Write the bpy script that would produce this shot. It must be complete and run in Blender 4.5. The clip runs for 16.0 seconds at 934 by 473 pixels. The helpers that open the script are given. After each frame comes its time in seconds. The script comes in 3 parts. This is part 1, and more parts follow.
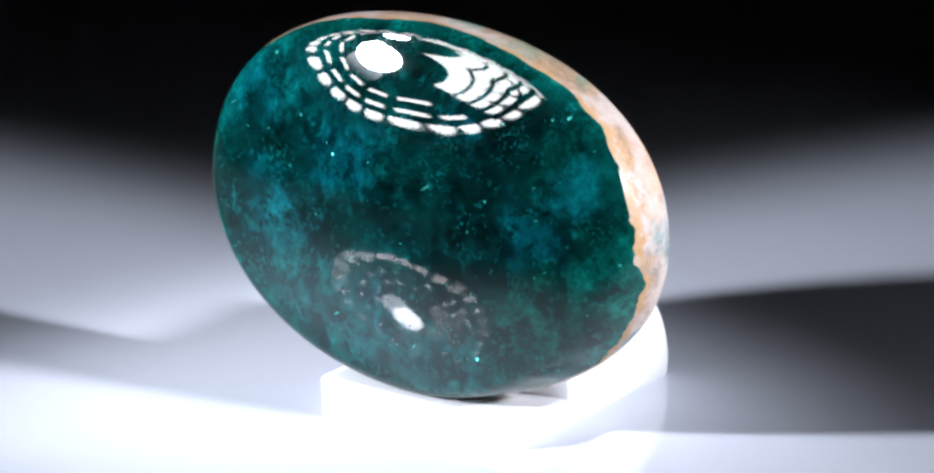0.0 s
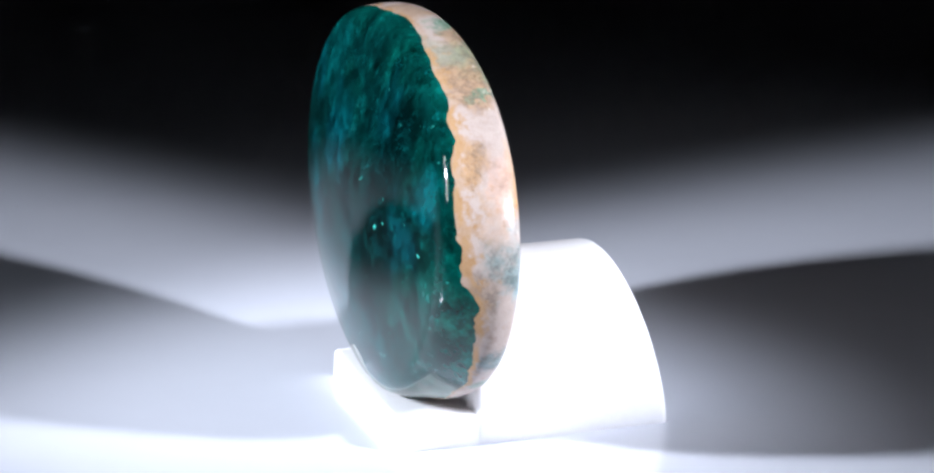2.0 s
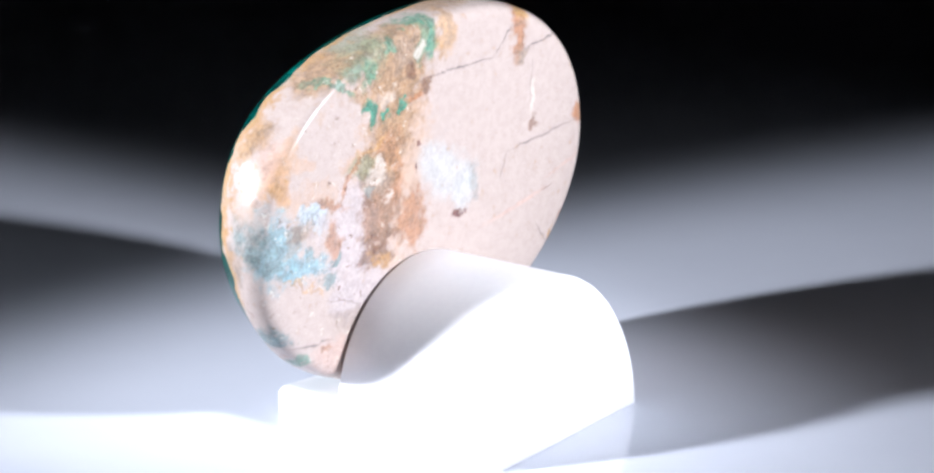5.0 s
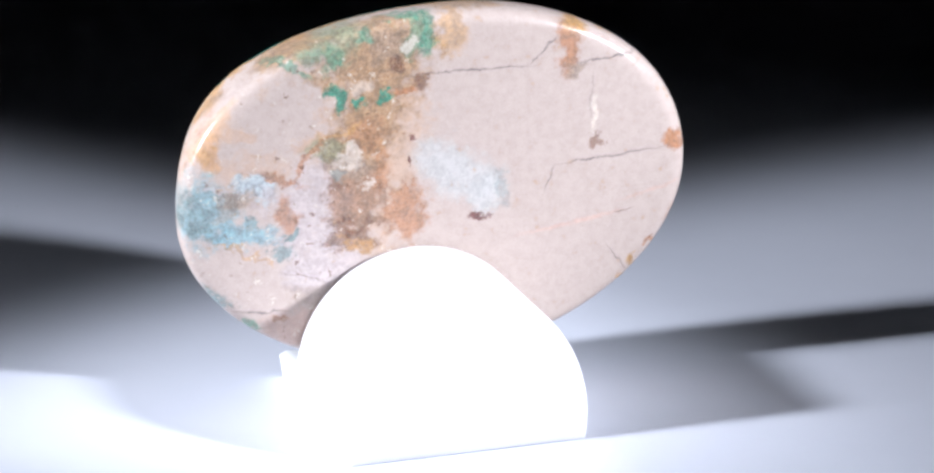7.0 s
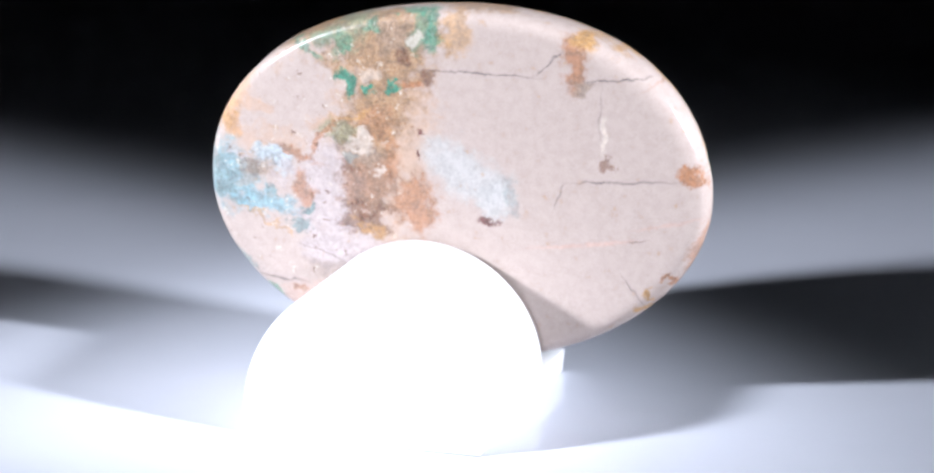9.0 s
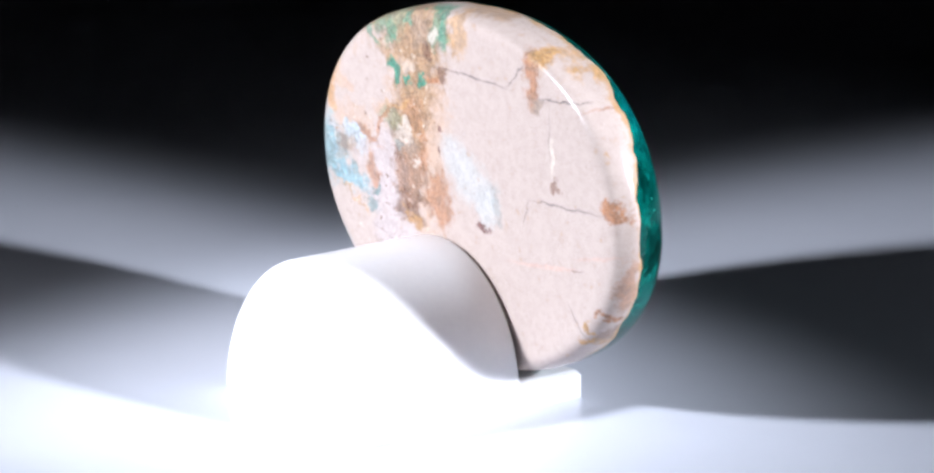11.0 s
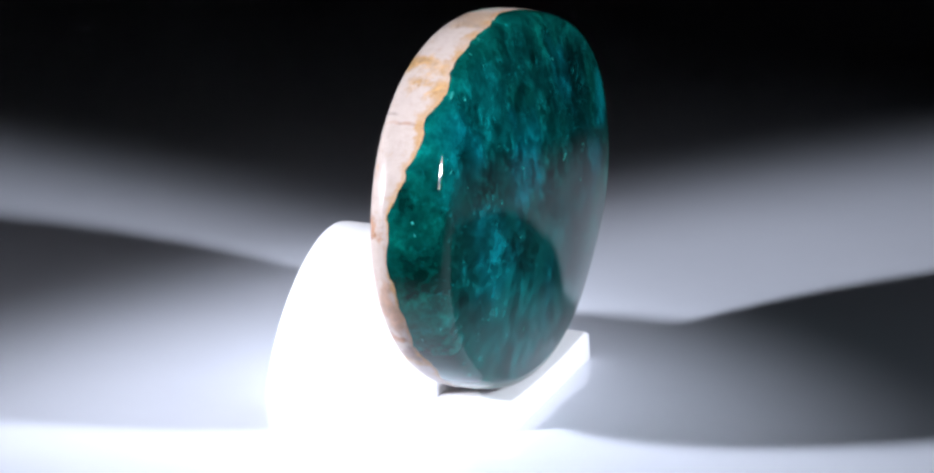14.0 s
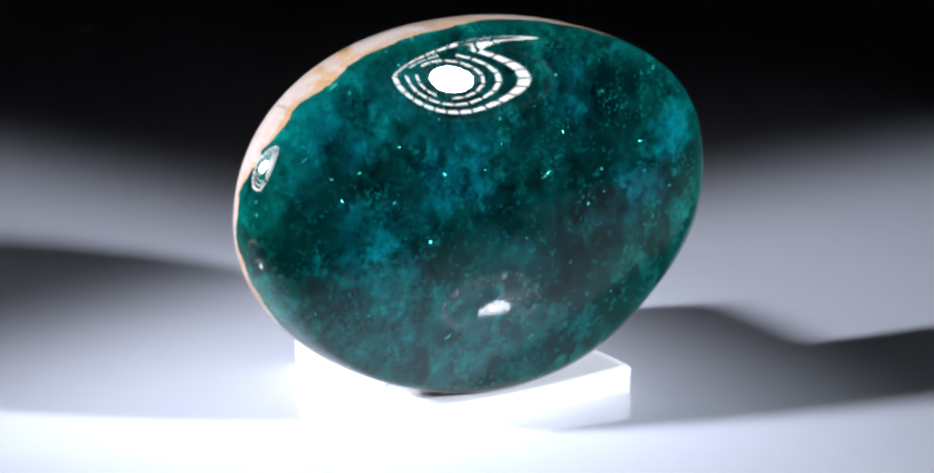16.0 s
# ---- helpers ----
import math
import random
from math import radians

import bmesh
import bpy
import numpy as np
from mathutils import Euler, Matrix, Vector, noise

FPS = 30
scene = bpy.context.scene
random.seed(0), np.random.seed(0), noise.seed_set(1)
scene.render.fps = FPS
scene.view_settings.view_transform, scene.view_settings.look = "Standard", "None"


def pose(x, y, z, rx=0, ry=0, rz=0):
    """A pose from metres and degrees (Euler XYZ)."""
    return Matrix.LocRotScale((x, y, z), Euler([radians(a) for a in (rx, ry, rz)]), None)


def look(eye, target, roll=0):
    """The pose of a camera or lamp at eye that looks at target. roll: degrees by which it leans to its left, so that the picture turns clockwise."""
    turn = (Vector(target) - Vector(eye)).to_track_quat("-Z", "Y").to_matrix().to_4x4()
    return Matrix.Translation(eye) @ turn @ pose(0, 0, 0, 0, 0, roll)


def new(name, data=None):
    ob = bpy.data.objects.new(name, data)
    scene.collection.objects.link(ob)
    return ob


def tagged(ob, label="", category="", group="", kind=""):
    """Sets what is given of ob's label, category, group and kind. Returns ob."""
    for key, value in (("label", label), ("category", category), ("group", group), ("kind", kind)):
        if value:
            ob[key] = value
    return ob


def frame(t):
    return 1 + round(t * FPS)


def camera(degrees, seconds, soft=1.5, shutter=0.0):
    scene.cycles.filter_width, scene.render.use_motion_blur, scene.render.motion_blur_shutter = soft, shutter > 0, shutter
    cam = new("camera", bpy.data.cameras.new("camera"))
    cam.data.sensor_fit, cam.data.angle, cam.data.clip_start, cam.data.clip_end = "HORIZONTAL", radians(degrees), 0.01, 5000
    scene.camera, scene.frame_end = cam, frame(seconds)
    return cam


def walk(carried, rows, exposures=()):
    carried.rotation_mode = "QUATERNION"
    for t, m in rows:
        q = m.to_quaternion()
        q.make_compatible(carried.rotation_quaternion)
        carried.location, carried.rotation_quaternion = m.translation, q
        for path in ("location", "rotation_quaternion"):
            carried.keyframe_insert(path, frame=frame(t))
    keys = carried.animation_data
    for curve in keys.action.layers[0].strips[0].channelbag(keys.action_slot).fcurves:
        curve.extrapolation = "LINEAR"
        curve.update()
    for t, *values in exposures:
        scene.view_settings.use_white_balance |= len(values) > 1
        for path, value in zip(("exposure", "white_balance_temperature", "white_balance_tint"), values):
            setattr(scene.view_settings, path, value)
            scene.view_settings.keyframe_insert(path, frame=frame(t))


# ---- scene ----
cam = camera(18.225, 16.0, soft=2.6)
EYE = pose(0.0, -0.21, 0.07376, 73.716, 0.113, -0.376)
walk(cam, [(0.0, EYE), (16.0, EYE)])

# ---- light: a dark room, two small spot lamps beside the camera ----
world = bpy.data.worlds.new("world")
scene.world = world
world.use_nodes = True
world.node_tree.nodes["Background"].inputs[0].default_value = (0.55, 0.6, 0.75, 1)
world.node_tree.nodes["Background"].inputs[1].default_value = 0.0008
scene.view_settings.exposure = 0.0

MM = 0.001
LAMPS = (  # head, aim on the table, half angle of the beam, blend, watts, size of the reflector
    ((-0.2166, -0.068, 0.1055), (0.063, 0.017, 0.0), 14.3, 0.72, 4.0, 1.02),
    ((0.2007, -0.109, 0.102), (-0.067, 0.034, 0.0), 11.0, 0.80, 4.15, 0.59),
)


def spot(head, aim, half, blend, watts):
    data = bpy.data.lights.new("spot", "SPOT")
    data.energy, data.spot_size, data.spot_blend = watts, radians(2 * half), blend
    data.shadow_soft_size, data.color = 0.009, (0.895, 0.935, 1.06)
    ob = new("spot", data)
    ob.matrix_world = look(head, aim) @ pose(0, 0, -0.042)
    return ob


for row in LAMPS:
    spot(*row[:5])
# weak spill beside each beam: extra spots added to lift the table's shadows
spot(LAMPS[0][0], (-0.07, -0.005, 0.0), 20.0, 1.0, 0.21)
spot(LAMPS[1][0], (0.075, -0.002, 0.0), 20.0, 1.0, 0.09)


# ---- materials ----
class Nodes:
    """Short hand for building a node tree."""

    def __init__(self, name):
        self.mat = bpy.data.materials.new(name)
        self.mat.use_nodes = True
        self.tree = self.mat.node_tree
        self.tree.nodes.clear()
        self.out = self.tree.nodes.new("ShaderNodeOutputMaterial")

    def put(self, socket, value):
        if isinstance(value, bpy.types.NodeSocket):
            self.tree.links.new(value, socket)
        elif isinstance(value, (tuple, list)) and len(value) == 3 and socket.type == "RGBA":
            socket.default_value = (*value, 1)
        else:
            socket.default_value = value

    def node(self, kind, ins=(), out=0, **props):
        n = self.tree.nodes.new(kind)
        for key, value in props.items():
            setattr(n, key, value)
        for key, value in dict(ins).items():
            self.put(n.inputs[key], value)
        return n.outputs[out]

    def math(self, op, a, b=0.0, clamp=False):
        return self.node("ShaderNodeMath", {0: a, 1: b}, operation=op, use_clamp=clamp)

    def vec(self, op, a, b=(0, 0, 0)):
        return self.node("ShaderNodeVectorMath", {0: a, 1: b}, operation=op)

    def mix(self, f, a, b, blend="MIX"):
        return self.node("ShaderNodeMix", {0: f, 6: a, 7: b}, out=2, data_type="RGBA", blend_type=blend)

    def noise(self, v, scale, detail=3.0, rough=0.55, out=0, distort=0.0):
        return self.node("ShaderNodeTexNoise", {"Vector": v, "Scale": scale, "Detail": detail, "Roughness": rough, "Distortion": distort}, out=out)

    def ramp(self, f, lo, hi, a=0.0, b=1.0):
        return self.node("ShaderNodeMapRange", {0: f, 1: lo, 2: hi, 3: a, 4: b}, interpolation_type="SMOOTHSTEP")

    def coords(self, scale=(1000, 1000, 1000)):
        c = self.node("ShaderNodeTexCoord", out=3)
        return self.vec("MULTIPLY", c, scale)

    def bump(self, height, strength, distance=0.0001, normal=None):
        ins = {"Height": height, "Strength": strength, "Distance": distance}
        if normal is not None:
            ins["Normal"] = normal
        return self.node("ShaderNodeBump", ins)

    def principled(self, **ins):
        n = self.tree.nodes.new("ShaderNodeBsdfPrincipled")
        for key, value in ins.items():
            self.put(n.inputs[key.replace("_", " ")], value)
        self.tree.links.new(n.outputs[0], self.out.inputs[0])
        return self.mat


COLOURS = {
    "tan": (0.34, 0.205, 0.11), "umber": (0.25, 0.13, 0.075), "rust": (0.345, 0.15, 0.068), "brown": (0.15, 0.065, 0.035),
    "lilac": (0.41, 0.35, 0.34), "green": (0.02, 0.23, 0.15), "blue": (0.17, 0.35, 0.40), "pale_blue": (0.34, 0.43, 0.47),
    "taupe": (0.29, 0.215, 0.165), "slate": (0.16, 0.235, 0.235), "quartz": (0.40, 0.395, 0.385), "dark_red": (0.12, 0.035, 0.03),
    "ochre": (0.46, 0.25, 0.085), "cream": (0.52, 0.45, 0.39), "peach": (0.46, 0.27, 0.15), "grey": (0.17, 0.14, 0.135),
    "pink": (0.48, 0.31, 0.25), "moss": (0.20, 0.24, 0.15),
}
PALE = ("lilac", "quartz", "cream", "pink", "peach")


def matrix_rock():
    n = Nodes("matrix_rock")
    co = n.vec("ADD", n.coords(), (0, 0, 0.75))
    slow = n.vec("SUBTRACT", n.noise(co, 0.55, 4, 0.6, out=1), (0.5, 0.5, 0.5))
    fast = n.vec("SUBTRACT", n.noise(co, 3.2, 3, 0.6, out=1), (0.5, 0.5, 0.5))
    warp = n.vec("ADD", n.vec("ADD", co, n.vec("MULTIPLY", slow, (3.6, 2.4, 3.6))), n.vec("MULTIPLY", fast, (0.7, 0.7, 0.7)))
    thin = n.vec("ADD", co, n.vec("MULTIPLY", n.vec("SUBTRACT", n.noise(co, 0.9, 5, 0.65, out=1), (0.5, 0.5, 0.5)), (0.9, 0.9, 0.9)))
    grain = n.noise(co, 9.0, 4, 0.7)
    mottle = n.noise(co, 1.3, 4, 0.6)
    state = {"col": n.mix(n.ramp(mottle, 0.35, 0.68), (0.424, 0.346, 0.309), (0.388, 0.313, 0.277))}
    speck = n.noise(co, 1.25, 4, 0.6)
    patchy = n.noise(n.vec("ADD", co, (9, 4, 2)), 1.15, 4, 0.62)

    shade = n.math("ADD", n.math("MULTIPLY", patchy, 0.55), n.math("MULTIPLY", n.noise(n.vec("ADD", co, (1, 7, 5)), 3.4, 3, 0.6), 0.45))

    def stain(colour, x, y, z, rx, rz, turn=0, ry=2.2, force=0.93, vein=False):
        d = n.vec("SUBTRACT", thin if vein else warp, (x, y, z))
        if turn:
            d = n.node("ShaderNodeVectorRotate", {"Vector": d, "Angle": radians(turn)}, rotation_type="Y_AXIS")
        d = n.node("ShaderNodeVectorMath", {0: n.vec("DIVIDE", d, (rx, ry, rz))}, out=1, operation="LENGTH")
        if vein:
            m = n.ramp(d, 1.3, 0.5, 0.0, force)
            m = n.math("MULTIPLY", m, n.ramp(mottle, 0.3, 0.55, 0.45, 1.0))
        else:
            d = n.math("ADD", d, n.math("MULTIPLY", n.math("SUBTRACT", speck, 0.5), 0.9 if y < -2 or ry < 1.9 or colour == "quartz" else 1.5))
            m = n.ramp(d, 1.34, 0.62, 0.0, force)
        c = COLOURS[colour]
        low = 0.85 if colour in PALE else 0.5
        tone = n.mix(n.ramp(shade, 0.36, 0.64), tuple(low * v for v in c), tuple(1.15 * v for v in c))
        state["col"] = n.mix(m, state["col"], tone)

    # back: the wide stained band, its crystals and spots
    stain("peach", 5.6, -0.9, 21.5, 3.9, 9.0, force=0.45)
    stain("peach", 15.0, -1.0, 19.0, 3.0, 1.4, force=0.35)
    stain("tan", 5.7, -0.5, 27.5, 4.6, 3.9)
    stain("tan", 6.0, -0.8, 22.3, 2.9, 2.6)
    stain("tan", 7.4, -0.9, 19.7, 2.7, 1.7)
    stain("lilac", 10.2, -1.2, 15.0, 2.7, 4.2)
    stain("lilac", 8.9, -1.4, 10.7, 3.5, 1.9)
    stain("umber", 7.0, -1.1, 16.4, 2.3, 2.9, force=0.8)
    stain("rust", 3.0, -1.2, 15.2, 1.6, 2.0, force=0.75)
    stain("brown", 7.5, -1.3, 13.3, 1.7, 0.7, force=0.7)
    stain("rust", 6.2, -1.0, 21.4, 2.0, 1.0, force=0.5)
    stain("taupe", 7.6, -0.9, 18.9, 1.6, 1.0, force=0.7)
    stain("green", 8.8, -0.5, 27.3, 1.15, 1.0, force=0.75)
    stain("green", 6.6, -0.5, 28.7, 0.95, 0.6, force=0.8)
    stain("green", 1.6, -0.5, 28.5, 0.66, 1.7, force=0.7)
    stain("green", 8.7, -0.7, 24.3, 0.8, 0.65)
    stain("green", 4.6, -0.7, 23.9, 0.65, 0.38)
    stain("green", 6.8, -0.7, 24.0, 0.42, 0.42)
    stain("green", 3.3, -0.4, 30.3, 1.8, 0.45, force=0.7)
    stain("brown", 2.0, -0.6, 25.4, 0.66, 0.9, force=0.8)
    stain("brown", 4.0, -0.6, 26.8, 0.4, 0.5, force=0.8)
    stain("rust", 2.9, -0.7, 24.4, 0.7, 0.4)
    stain("ochre", -0.2, -0.5, 29.0, 1.1, 1.8, force=0.6)
    stain("blue", 18.2, -1.6, 16.1, 2.0, 2.7, force=0.75)
    stain("blue", 15.8, -1.2, 14.0, 2.4, 0.95, force=0.75)
    stain("pale_blue", 14.8, -1.0, 18.0, 1.9, 1.2, force=0.8)
    stain("taupe", 16.3, -1.1, 16.9, 1.5, 1.0, ry=1.0, force=0.8)
    stain("rust", 12.6, -1.1, 15.9, 0.9, 1.2, force=0.7)
    stain("rust", 12.8, -1.0, 18.5, 1.8, 0.33, 25, force=0.7)
    stain("slate", 12.1, -1.2, 14.4, 0.6, 0.37)
    stain("slate", 12.5, -1.3, 12.6, 1.1, 0.6, force=0.8)
    stain("quartz", -0.8, -1.0, 18.1, 3.7, 1.9, 30, force=0.85)
    stain("quartz", -3.1, -1.1, 16.0, 1.4, 1.3, force=0.85)
    stain("slate", -4.3, -1.1, 16.4, 0.4, 1.3, -15, force=0.35)
    stain("dark_red", 2.6, -0.9, 20.7, 0.5, 0.25)
    stain("dark_red", 3.0, -1.0, 18.9, 0.22, 0.28)
    stain("dark_red", -2.5, -1.2, 14.4, 0.95, 0.33)
    stain("brown", -11.8, -1.0, 19.4, 0.6, 0.42, force=0.7)
    stain("rust", -18.4, -1.6, 18.8, 0.97, 0.4)
    stain("rust", -16.8, -1.4, 10.6, 0.58, 0.28)
    stain("ochre", -15.4, -1.5, 9.7, 0.31, 0.65)
    stain("ochre", -14.5, -1.5, 8.4, 0.4, 0.25)
    stain("cream", -11.7, -0.8, 21.8, 0.44, 1.3)
    stain("peach", 18.3, -1.2, 21.3, 0.97, 1.9, force=0.7)
    stain("peach", 15.8, -0.8, 21.8, 1.3, 0.6, force=0.4)
    stain("peach", 10.5, -0.9, 20.6, 1.5, 0.75, force=0.5)
    stain("slate", 17.6, -1.5, 9.0, 1.1, 0.7, force=0.7)
    stain("taupe", 9.5, -1.4, 9.0, 3.2, 0.9, 12, force=0.4)
    stain("pink", 11.5, -1.5, 6.6, 3.2, 1.5, force=0.45)
    stain("green", 15.0, -2.0, 6.9, 1.0, 0.35, 40, force=0.6)
    stain("rust", 12.6, -1.5, 7.4, 0.5, 0.3, force=0.6)
    stain("brown", 8.6, -1.2, 17.6, 0.8, 0.5, force=0.6)
    stain("brown", 5.6, -1.2, 14.2, 0.7, 0.5, force=0.6)
    stain("cream", 7.2, -1.0, 20.2, 0.6, 0.5, force=0.7)
    stain("cream", 6.2, -1.1, 17.4, 0.5, 0.4, force=0.7)
    stain("taupe", 4.6, -0.6, 28.2, 1.6, 1.2, force=0.5)
    stain("moss", 9.2, -0.6, 28.9, 2.9, 1.5, force=0.6)
    stain("green", 10.3, -0.6, 28.0, 1.2, 0.9, force=0.6)
    stain("green", 2.6, -0.6, 28.6, 0.8, 1.6, force=0.55)
    stain("cream", 2.8, -0.6, 28.2, 0.5, 0.6, force=0.7)
    stain("cream", 6.9, -0.6, 25.2, 0.9, 0.6, force=0.5)
    stain("moss", 9.5, -0.9, 20.2, 1.6, 0.8, force=0.6)
    stain("rust", 10.3, -0.9, 19.7, 2.2, 0.28, -48, force=0.7)
    stain("ochre", 8.2, -0.9, 21.6, 1.5, 0.3, -20, force=0.6)
    stain("cream", 7.5, -1.0, 19.4, 0.8, 0.6, force=0.6)
    stain("slate", 8.3, -1.0, 18.2, 0.7, 0.4, force=0.5)
    stain("rust", 5.0, -1.0, 18.2, 0.6, 2.2, force=0.55)
    stain("brown", 7.9, -1.2, 14.3, 1.2, 0.8, force=0.65)
    stain("ochre", 6.9, -1.2, 12.8, 0.9, 0.5, force=0.6)
    stain("ochre", 16.0, -1.4, 12.9, 2.5, 0.22, 24, force=0.55)
    stain("lilac", 14.6, -1.2, 16.2, 0.7, 0.6, force=0.6)
    stain("lilac", 17.6, -1.3, 17.9, 0.8, 0.4, force=0.6)
    stain("slate", 18.8, -1.5, 15.0, 0.7, 0.5, force=0.6)
    stain("slate", 15.0, -1.4, 14.9, 0.5, 0.3, force=0.6)
    stain("slate", 19.4, -1.6, 17.2, 0.4, 0.5, force=0.6)
    stain("taupe", 17.4, -1.4, 15.6, 0.8, 0.4, force=0.5)
    stain("lilac", 13.6, -1.2, 17.2, 0.8, 0.6, force=0.5)
    # the brown fork that runs over the upper edge
    stain("rust", -9.4, -0.4, 27.2, 0.95, 2.4, ry=1.6, force=0.85)
    stain("taupe", -10.0, -0.6, 25.3, 0.85, 0.8, ry=1.4, force=0.8)
    stain("ochre", -10.0, -1.8, 28.4, 1.0, 1.1, ry=1.6)
    stain("ochre", -12.4, -3.1, 27.3, 2.3, 0.8, 35, ry=1.7)
    # one flank: stained head, swirl, blue pocket and grey eye
    stain("tan", 11.5, -2.6, 27.4, 3.2, 2.6, force=0.9)
    stain("moss", 8.5, -3.0, 29.4, 3.4, 1.0, force=0.6)
    stain("green", 12.2, -1.2, 26.8, 1.8, 0.4, 20, force=0.6)
    stain("ochre", 13.6, -3.0, 25.0, 2.2, 0.6, -40, force=0.7)
    stain("ochre", 17.2, -4.0, 23.3, 1.5, 1.6, force=0.7, ry=0.8)
    stain("peach", 18.2, -1.2, 20.6, 1.0, 1.3, force=0.7, ry=1.2)
    stain("taupe", 17.4, -2.6, 22.3, 1.0, 0.9, ry=0.7, force=0.7)
    stain("umber", 17.9, -2.7, 21.8, 0.8, 0.8, ry=0.9, force=0.6)
    stain("ochre", 18.6, -3.8, 19.4, 0.9, 2.4, ry=0.5, force=0.6)
    stain("slate", 19.4, -2.6, 17.0, 1.8, 1.9, ry=1.6, force=0.85)
    stain("taupe", 19.3, -4.0, 14.8, 1.6, 1.6, ry=1.2, force=0.8)
    stain("slate", 17.8, -2.5, 9.4, 1.3, 1.1, ry=1.0, force=0.85)
    stain("rust", 15.5, -3.0, 5.9, 2.4, 0.4, 45, force=0.6)
    stain("peach", 18.8, -3.0, 18.8, 1.4, 3.0, ry=1.0, force=0.4)
    stain("peach", 17.6, -0.8, 24.0, 1.6, 2.4, ry=1.0, force=0.6)
    stain("ochre", 18.4, -0.9, 21.2, 0.8, 1.4, ry=0.9, force=0.5)
    stain("pink", 18.0, -2.2, 22.0, 1.6, 2.0, ry=1.2, force=0.5)
    stain("tan", 17.4, -3.6, 23.6, 1.6, 1.6, ry=1.0, force=0.7)
    stain("umber", 19.2, -2.2, 19.8, 0.6, 0.6, ry=0.6, force=0.6)
    stain("umber", 18.2, -3.4, 12.2, 1.2, 1.4, ry=0.9, force=0.6)
    # the other flank: pale, a thin red seam, a brown swirl low down
    stain("rust", -18.2, -2.0, 19.2, 1.0, 0.45, ry=1.8)
    stain("rust", -17.6, -2.6, 14.0, 2.0, 3.0, ry=0.7, force=0.6)
    stain("brown", -15.7, -3.0, 9.0, 1.4, 0.9, ry=0.8, force=0.6)
    stain("ochre", -14.8, -1.8, 8.2, 0.9, 0.5, 30, force=0.6)
    stain("tan", -2.0, -2.8, 30.6, 3.0, 0.8, force=0.7)
    # hairline veins
    stain("grey", -2.4, -0.6, 25.7, 4.3, 0.10, 0, 0.8, 0.85, True)
    stain("grey", -12.8, -0.9, 26.0, 3.2, 0.10, -6, 1.4, 0.8, True)
    stain("rust", -15.2, -3.0, 25.6, 2.0, 0.14, -35, 2.2, 0.7, True)
    stain("grey", -7.5, -0.6, 26.9, 1.55, 0.09, -42, 0.8, 0.8, True)
    stain("grey", -13.1, -1.0, 18.2, 4.5, 0.09, -5, 0.9, 0.8, True)
    stain("grey", -8.2, -1.1, 16.7, 1.15, 0.08, -70, 0.8, 0.7, True)
    stain("pink", -10.3, -1.3, 13.1, 4.6, 0.2, -9, 0.9, 0.6, True)
    stain("grey", -11.4, -0.8, 23.2, 0.08, 2.2, 4, 0.9, 0.4, True)
    stain("pink", -16.5, -1.5, 15.2, 3.0, 0.16, -14, 0.9, 0.5, True)
    stain("grey", -14.3, -1.2, 13.7, 0.9, 0.08, -12, 0.8, 0.8, True)
    stain("grey", -13.9, -1.4, 9.8, 1.8, 0.07, 55, 0.8, 0.7, True)
    stain("grey", 14.4, -1.5, 8.1, 2.4, 0.08, 3, 0.8, 0.8, True)
    stain("grey", 10.7, -1.4, 10.5, 2.2, 0.07, 15, 0.8, 0.7, True)
    # ochre seam below the green layer
    seam = n.node("ShaderNodeAttribute", attribute_name="seam", out=2)
    m = n.math("MULTIPLY", n.ramp(n.math("ADD", seam, n.math("MULTIPLY", n.math("SUBTRACT", mottle, 0.55), 1.6)), 0.08, 0.42), n.ramp(n.noise(n.vec("ADD", co, (2, 8, 31)), 0.4, 3, 0.55), 0.40, 0.56, 0.35, 0.95))
    col = n.mix(m, state["col"], n.mix(speck, (0.30, 0.15, 0.05), (0.46, 0.28, 0.13)))
    col = n.mix(n.ramp(grain, 0.3, 0.75, 0.0, 0.16), col, (0.66, 0.60, 0.56))
    # small pale crystals and dark grains in the stained half
    band = n.ramp(n.node("ShaderNodeSeparateXYZ", {0: warp}, out=0), 1.5, 3.5)
    gem = n.node("ShaderNodeTexVoronoi", {"Vector": warp, "Scale": 1.5}, out=0)
    hue = n.node("ShaderNodeSeparateColor", {0: n.node("ShaderNodeTexVoronoi", {"Vector": warp, "Scale": 1.5}, out=1)}, out=0)
    pale = n.math("MULTIPLY", n.ramp(gem, 0.30, 0.18), n.ramp(hue, 0.66, 0.70))
    dark = n.math("MULTIPLY", n.ramp(gem, 0.32, 0.20), n.ramp(hue, 0.20, 0.16))
    where = n.math("MULTIPLY", n.math("MULTIPLY", band, n.ramp(n.node("ShaderNodeSeparateXYZ", {0: co}, out=1), -2.3, -1.7)), n.ramp(patchy, 0.42, 0.58))
    col = n.mix(n.math("MULTIPLY", n.math("MULTIPLY", pale, where), 0.75), col, (0.58, 0.53, 0.46))
    col = n.mix(n.math("MULTIPLY", n.math("MULTIPLY", dark, where), 0.7), col, (0.12, 0.06, 0.035))
    rough = n.ramp(grain, 0.3, 0.7, 0.24, 0.42)
    return n.principled(Base_Color=col, Roughness=rough, IOR=1.5, Normal=n.bump(grain, 0.12, 0.00004),
                        Specular_IOR_Level=0.18, Coat_Weight=0.08, Coat_Roughness=0.2)


